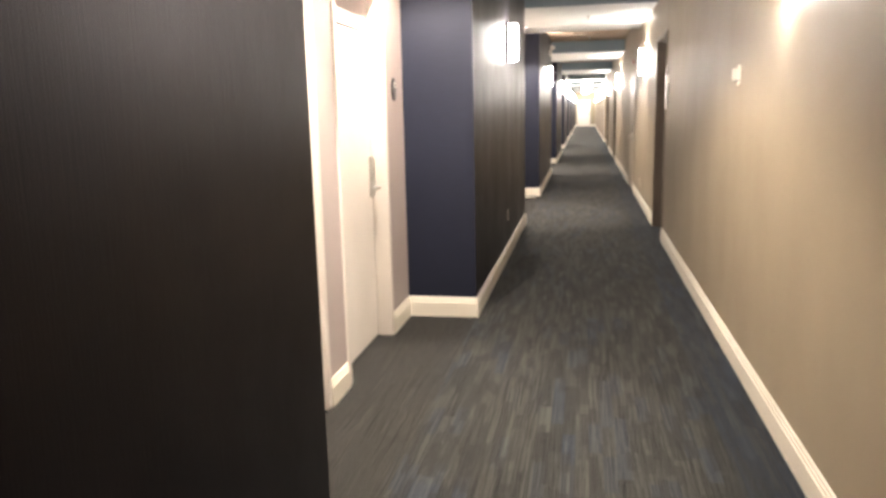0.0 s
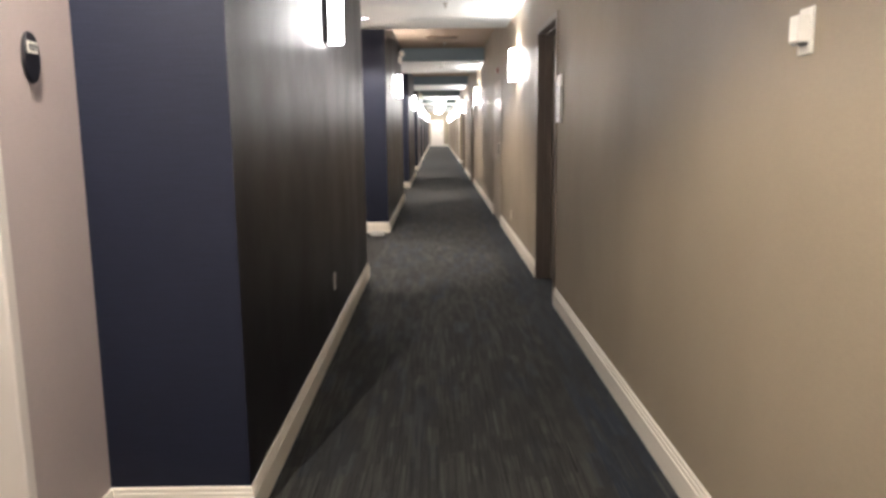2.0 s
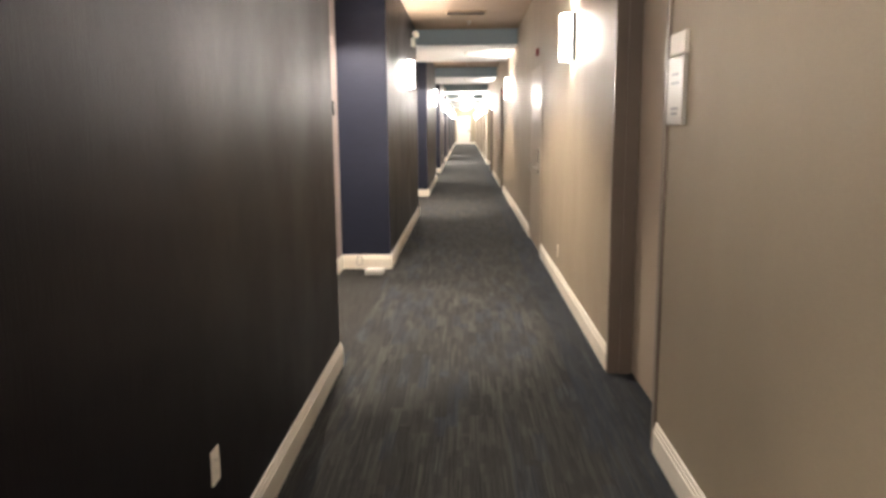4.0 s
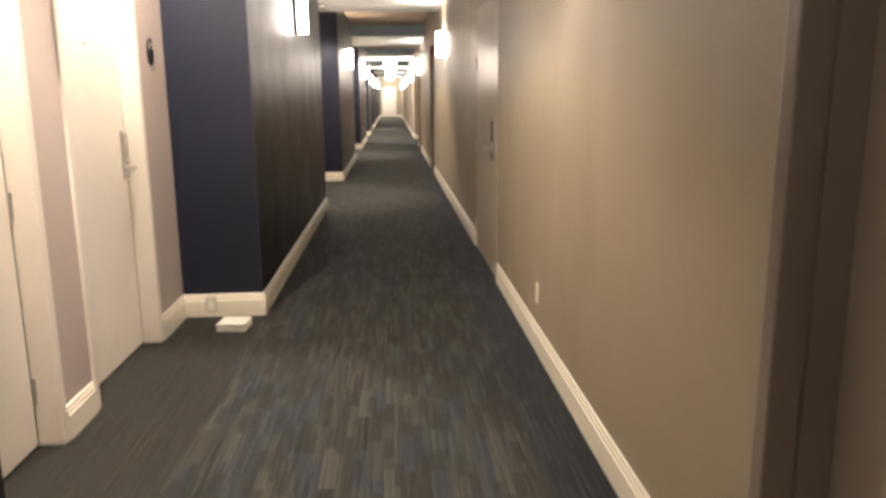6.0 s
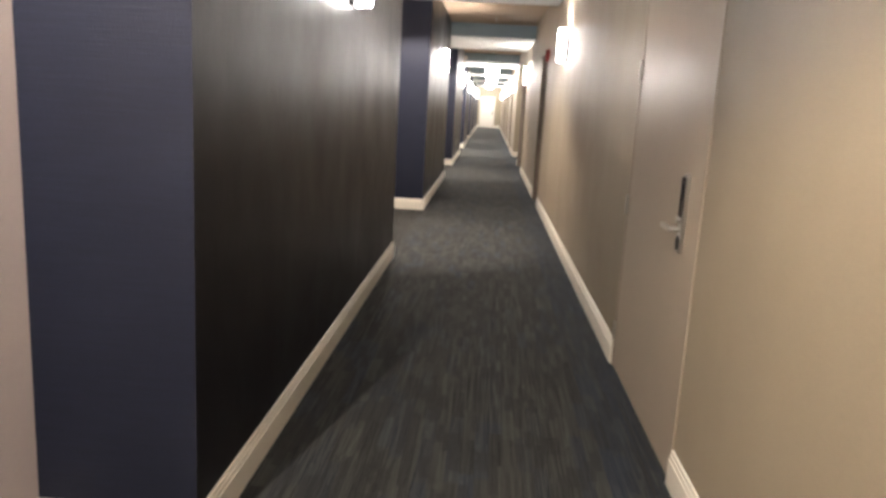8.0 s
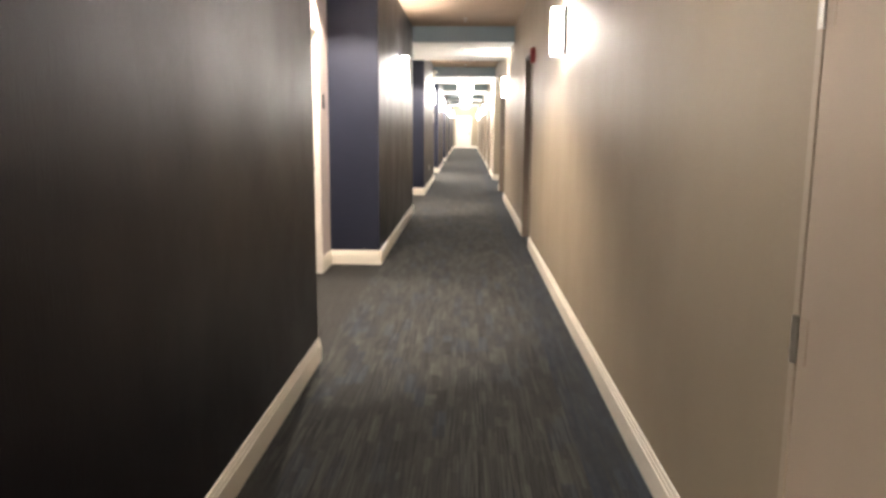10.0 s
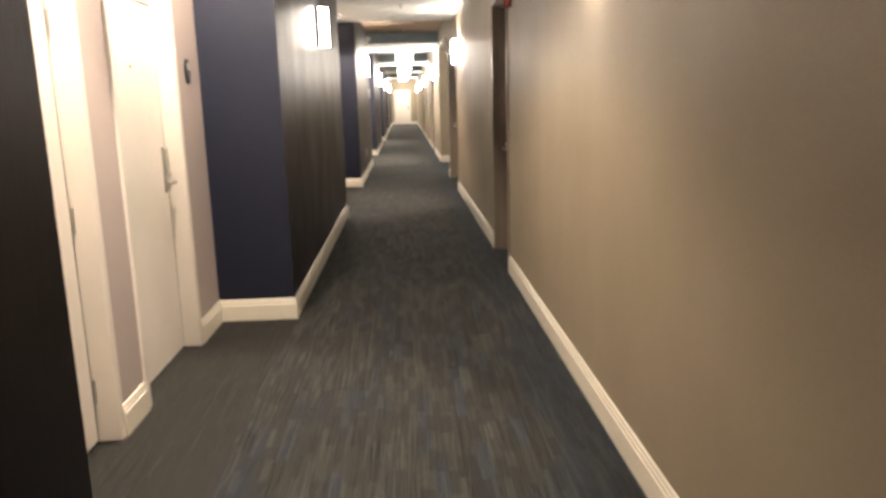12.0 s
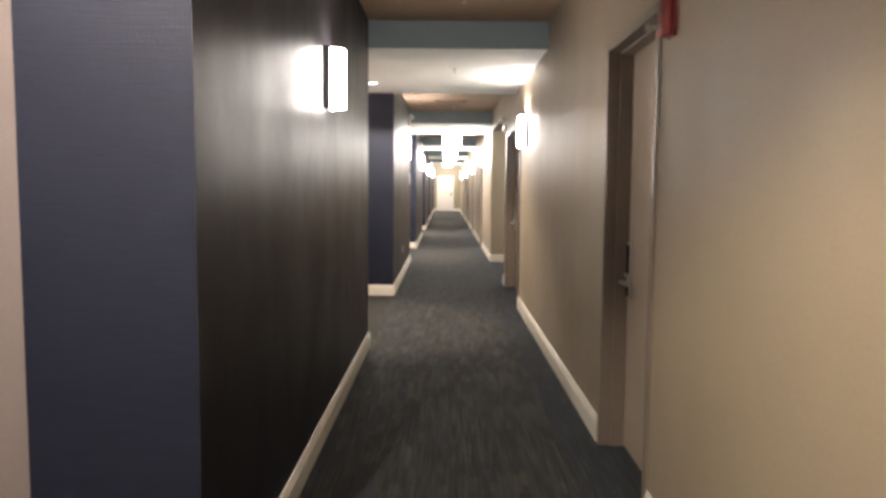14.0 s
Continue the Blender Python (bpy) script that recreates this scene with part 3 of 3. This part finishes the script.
# ---------------------------------------------------------------- two-part sign beside the first brown door
s = thing("door_sign", pose(RIGHT_X, 8.05, 1.53), "two-part wall sign, white header over a brushed grey plate", "sign")
part("header", boxed((-0.016, 0, -0.11, 0.11, 0.285, 0.375), bevel=0.002), WHITE_PLASTIC, s, "white header plate")
body = part("plate", boxed((-0.020, 0, -0.11, 0.11, 0.0, 0.278), bevel=0.002), GREY_PLATE, s, "brushed grey plate")
for z, w in ((0.20, 0.05), (0.165, 0.06), (0.06, 0.055), (0.04, 0.045)):
    part("text_bar", boxed((-0.0206, -0.0198, -w, w, z, z + 0.012)), DARK_STEEL, body)


# ---------------------------------------------------------------- red fire alarm devices
def alarm(place, label, k=1.0):
    a = thing("fire_alarm", place, label, "fire alarm", "fire alarms")
    part("back_box", boxed((-0.012, 0, -0.050, 0.050, 0.0, 0.175), bevel=0.004), RED, a)
    part("horn", boxed((-0.056, -0.0125, -0.044, 0.044, 0.004, 0.170), bevel=0.014), RED, a, "rounded red horn body", True)
    part("grille", boxed(*((-0.0585, -0.055, -0.026, 0.026, 0.095 + 0.012 * k, 0.101 + 0.012 * k) for k in range(5))), BLACK, a, "dark slots of the horn")
    bm = bmesh.new()
    rod(bm, (-0.050, 0.0, 0.046), (-0.100, 0.012, 0.044), 0.010)
    rod(bm, (-0.096, 0.011, 0.044), (-0.116, 0.016, 0.043), 0.018)
    part("knob", bm, STEEL, a, "chrome knob")
    for p in a.children:
        p.data.transform(Matrix.Scale(k, 4))
    return a


alarm(pose(RIGHT_X, 22.12, 2.215), "red fire alarm horn with chrome knob beside the door frame")
alarm(pose(RIGHT_X, 14.1, 2.36), "small red fire alarm horn above the flush service door", 0.5)


# ---------------------------------------------------------------- emergency lights
def emergency(place):
    e = thing("emergency_light", place, "white emergency light unit with round lamp heads", "emergency light", "emergency lights")
    part("housing", boxed((0, 0.055, -0.13, 0.13, 0.0, 0.11), bevel=0.006), WHITE_PLASTIC, e)
    for y in (-0.075, 0.075):
        bm = turned([(0.001, 0.0), (0.025, 0.0), (0.047, 0.045), (0.05, 0.06), (0.046, 0.064), (0.001, 0.062)], 20, False)
        bmesh.ops.transform(bm, matrix=pose(0.055, y, 0.155, 70, 0, 20), verts=bm.verts)
        h = part("lamp_head", bm, WHITE_PLASTIC, e, smooth=True)
        bm = bmesh.new()
        rod(bm, (0.035, y, 0.10), (0.05, y, 0.15), 0.012)
        part("neck", bm, WHITE_PLASTIC, h)
    return e


first = emergency(pose(LEFT_X, 16.55, 2.74))
copy_thing(first, pose(LEFT_X, 33.4, 2.74))
copy_thing(first, pose(RIGHT_X, 30.76, 2.46, 0, 0, 180))


# ---------------------------------------------------------------- ceiling vents and sprinklers
def vent(place):
    v = thing("ceiling_vent", place, "dark slotted ceiling vent in a beige frame", "vent", "ceiling vents")
    part("backing", boxed((-0.27, 0.27, -0.14, 0.14, -0.006, 0.0)), GAP, v)
    part("frame", boxed((-0.30, 0.30, -0.17, -0.14, -0.016, 0), (-0.30, 0.30, 0.14, 0.17, -0.016, 0), (-0.30, -0.27, -0.14, 0.14, -0.016, 0), (0.27, 0.30, -0.14, 0.14, -0.016, 0), bevel=0.002), CEILING, v)
    for k in range(7):
        y = -0.12 + 0.04 * k
        bm = boxed((-0.27, 0.27, -0.012, 0.012, -0.001, 0.001))
        bmesh.ops.transform(bm, matrix=pose(0, y, -0.010, 35), verts=bm.verts)
        part("slat", bm, FRAME_BROWN, v)
    return v


first = vent(pose(0.0, 15.9, CEILING_Z))
copy_thing(first, pose(0.0, 32.6, CEILING_Z))


def sprinkler(place):
    s = thing("sprinkler_head", place, "small pendent chrome sprinkler head on the ceiling", "sprinkler", "sprinkler heads")
    part("escutcheon", turned([(0.038, 0.0), (0.038, -0.003), (0.020, -0.012), (0.012, -0.012)], 20), STEEL, s, smooth=True)
    bm = bmesh.new()
    rod(bm, (0, 0, -0.012), (0, 0, -0.05), 0.007)
    rod(bm, (0, 0, -0.05), (0, 0, -0.053), 0.018)
    part("deflector", bm, STEEL, s)
    return s


first = None
for n, (y0, y1) in enumerate(ALCOVES[:5]):
    at = pose(0.0, y0 + 1.2, SOFFIT_Z)
    first = copy_thing(first, at) if first else sprinkler(at)
for y0, y1 in PILLARS[1:5]:
    copy_thing(first, pose(0.05, y1 - 0.9, CEILING_Z))


# ---------------------------------------------------------------- left-over tray items on the carpet
def square_plate(place):
    p = new("square_plate", None)
    bm = bmesh.new()
    sizes = [(0.055, 0.0), (0.060, 0.003), (0.0905, 0.0065), (0.0925, 0.0075), (0.0925, 0.0115), (0.0905, 0.0120), (0.080, 0.0095), (0.066, 0.0065), (0.001, 0.0060)]
    rings = []
    for half, z in sizes:
        r = min(0.014, half * 0.4)
        ring = []
        for cx, cy, a0 in ((1, 1, 0), (-1, 1, 90), (-1, -1, 180), (1, -1, 270)):
            for k in range(4):
                a = radians(a0 + 30 * k)
                ring.append(bm.verts.new((cx * (half - r) + r * math.cos(a), (cy * (half - r) + r * math.sin(a)) * 0.95, z)))
        rings.append(ring)
    for a, b in zip(rings, rings[1:]):
        for k in range(len(a)):
            bm.faces.new((a[k], a[(k + 1) % len(a)], b[(k + 1) % len(a)], b[k]))
    bm.faces.new(rings[0][::-1])
    bm.faces.new(rings[-1])
    bpy.data.objects.remove(p)
    ob = new("square_plate", mesh("square_plate", bm, PORCELAIN, True))
    ob.matrix_basis = place
    return tagged(ob, "square white porcelain plate stacked on the carpet", "plate", "stack of plates")


first = square_plate(pose(-0.972, 12.485, 0.001, 0, 0, -6))
for k, (dx, dy, turn) in enumerate(((0.004, 0.002, -3), (-0.003, 0.004, -8), (0.003, -0.001, -5))):
    copy_thing(first, pose(-0.972 + dx, 12.485 + dy, 0.001 + 0.0138 * (k + 1), 0, 0, turn))
bm = turned([(0.001, 0.0), (0.031, 0.0), (0.032, 0.002), (0.010, 0.006), (0.0045, 0.012), (0.0045, 0.034), (0.010, 0.040), (0.028, 0.050), (0.039, 0.072), (0.041, 0.098), (0.036, 0.150), (0.034, 0.150), (0.0385, 0.098), (0.0365, 0.073), (0.025, 0.053), (0.001, 0.046)], 32, False)
g = new("drinking_glass", mesh("drinking_glass", bm, GLASS, True))
g.matrix_basis = pose(-1.165, 12.715, 0.001)
tagged(g, "empty clear stemmed glass standing by the baseboard", "glass")

# ---------------------------------------------------------------- far end
d = thing("door_40", pose(-0.12, END_Y, 0), "closed cream door in a cream frame at the corridor's end", "door", "", "structure")
part("frame", boxed((-0.56, -0.50, -0.03, 0, 0, 2.3), (0.50, 0.56, -0.03, 0, 0, 2.3), (-0.50, 0.50, -0.03, 0, 2.24, 2.3), bevel=0.004), TRIM, d)
part("leaf", boxed((-0.495, 0.495, -0.02, 0, 0.01, 2.235), bevel=0.002), DOOR_WHITE, d)
part("handle", boxed((0.36, 0.44, -0.06, -0.02, 0.95, 1.25), bevel=0.01), DARK_STEEL, d, "dark lock and lever")
baseboard([(ALCOVE_X, END_Y), (-0.68, END_Y)])
baseboard([(0.44, END_Y), (RIGHT_X, END_Y)])
for y in (60.6, 66.0):
    c = thing("dome_light", pose(0.0, y, SOFFIT_Z if y < 62 else CEILING_Z), "lit round dome light on the ceiling", "ceiling lamp", "dome lights")
    part("base_ring", turned([(0.30, 0.0), (0.30, -0.03), (0.27, -0.035)], 28), WHITE_PLASTIC, c)
    part("dome", turned([(0.27, -0.036), (0.25, -0.09), (0.18, -0.13), (0.08, -0.15), (0.001, -0.152)], 28, False), DOME, c, "glowing dome", True)
c = thing("lobby_light", pose(1.9, 32.7, CEILING_Z), "lit square ceiling light of the side lobby", "ceiling lamp")
part("housing", boxed((-0.3, 0.3, -0.3, 0.3, -0.03, 0), bevel=0.004), WHITE_PLASTIC, c)
part("diffuser", boxed((-0.28, 0.28, -0.28, 0.28, -0.09, -0.031), bevel=0.01), PANEL, c, "glowing white diffuser")
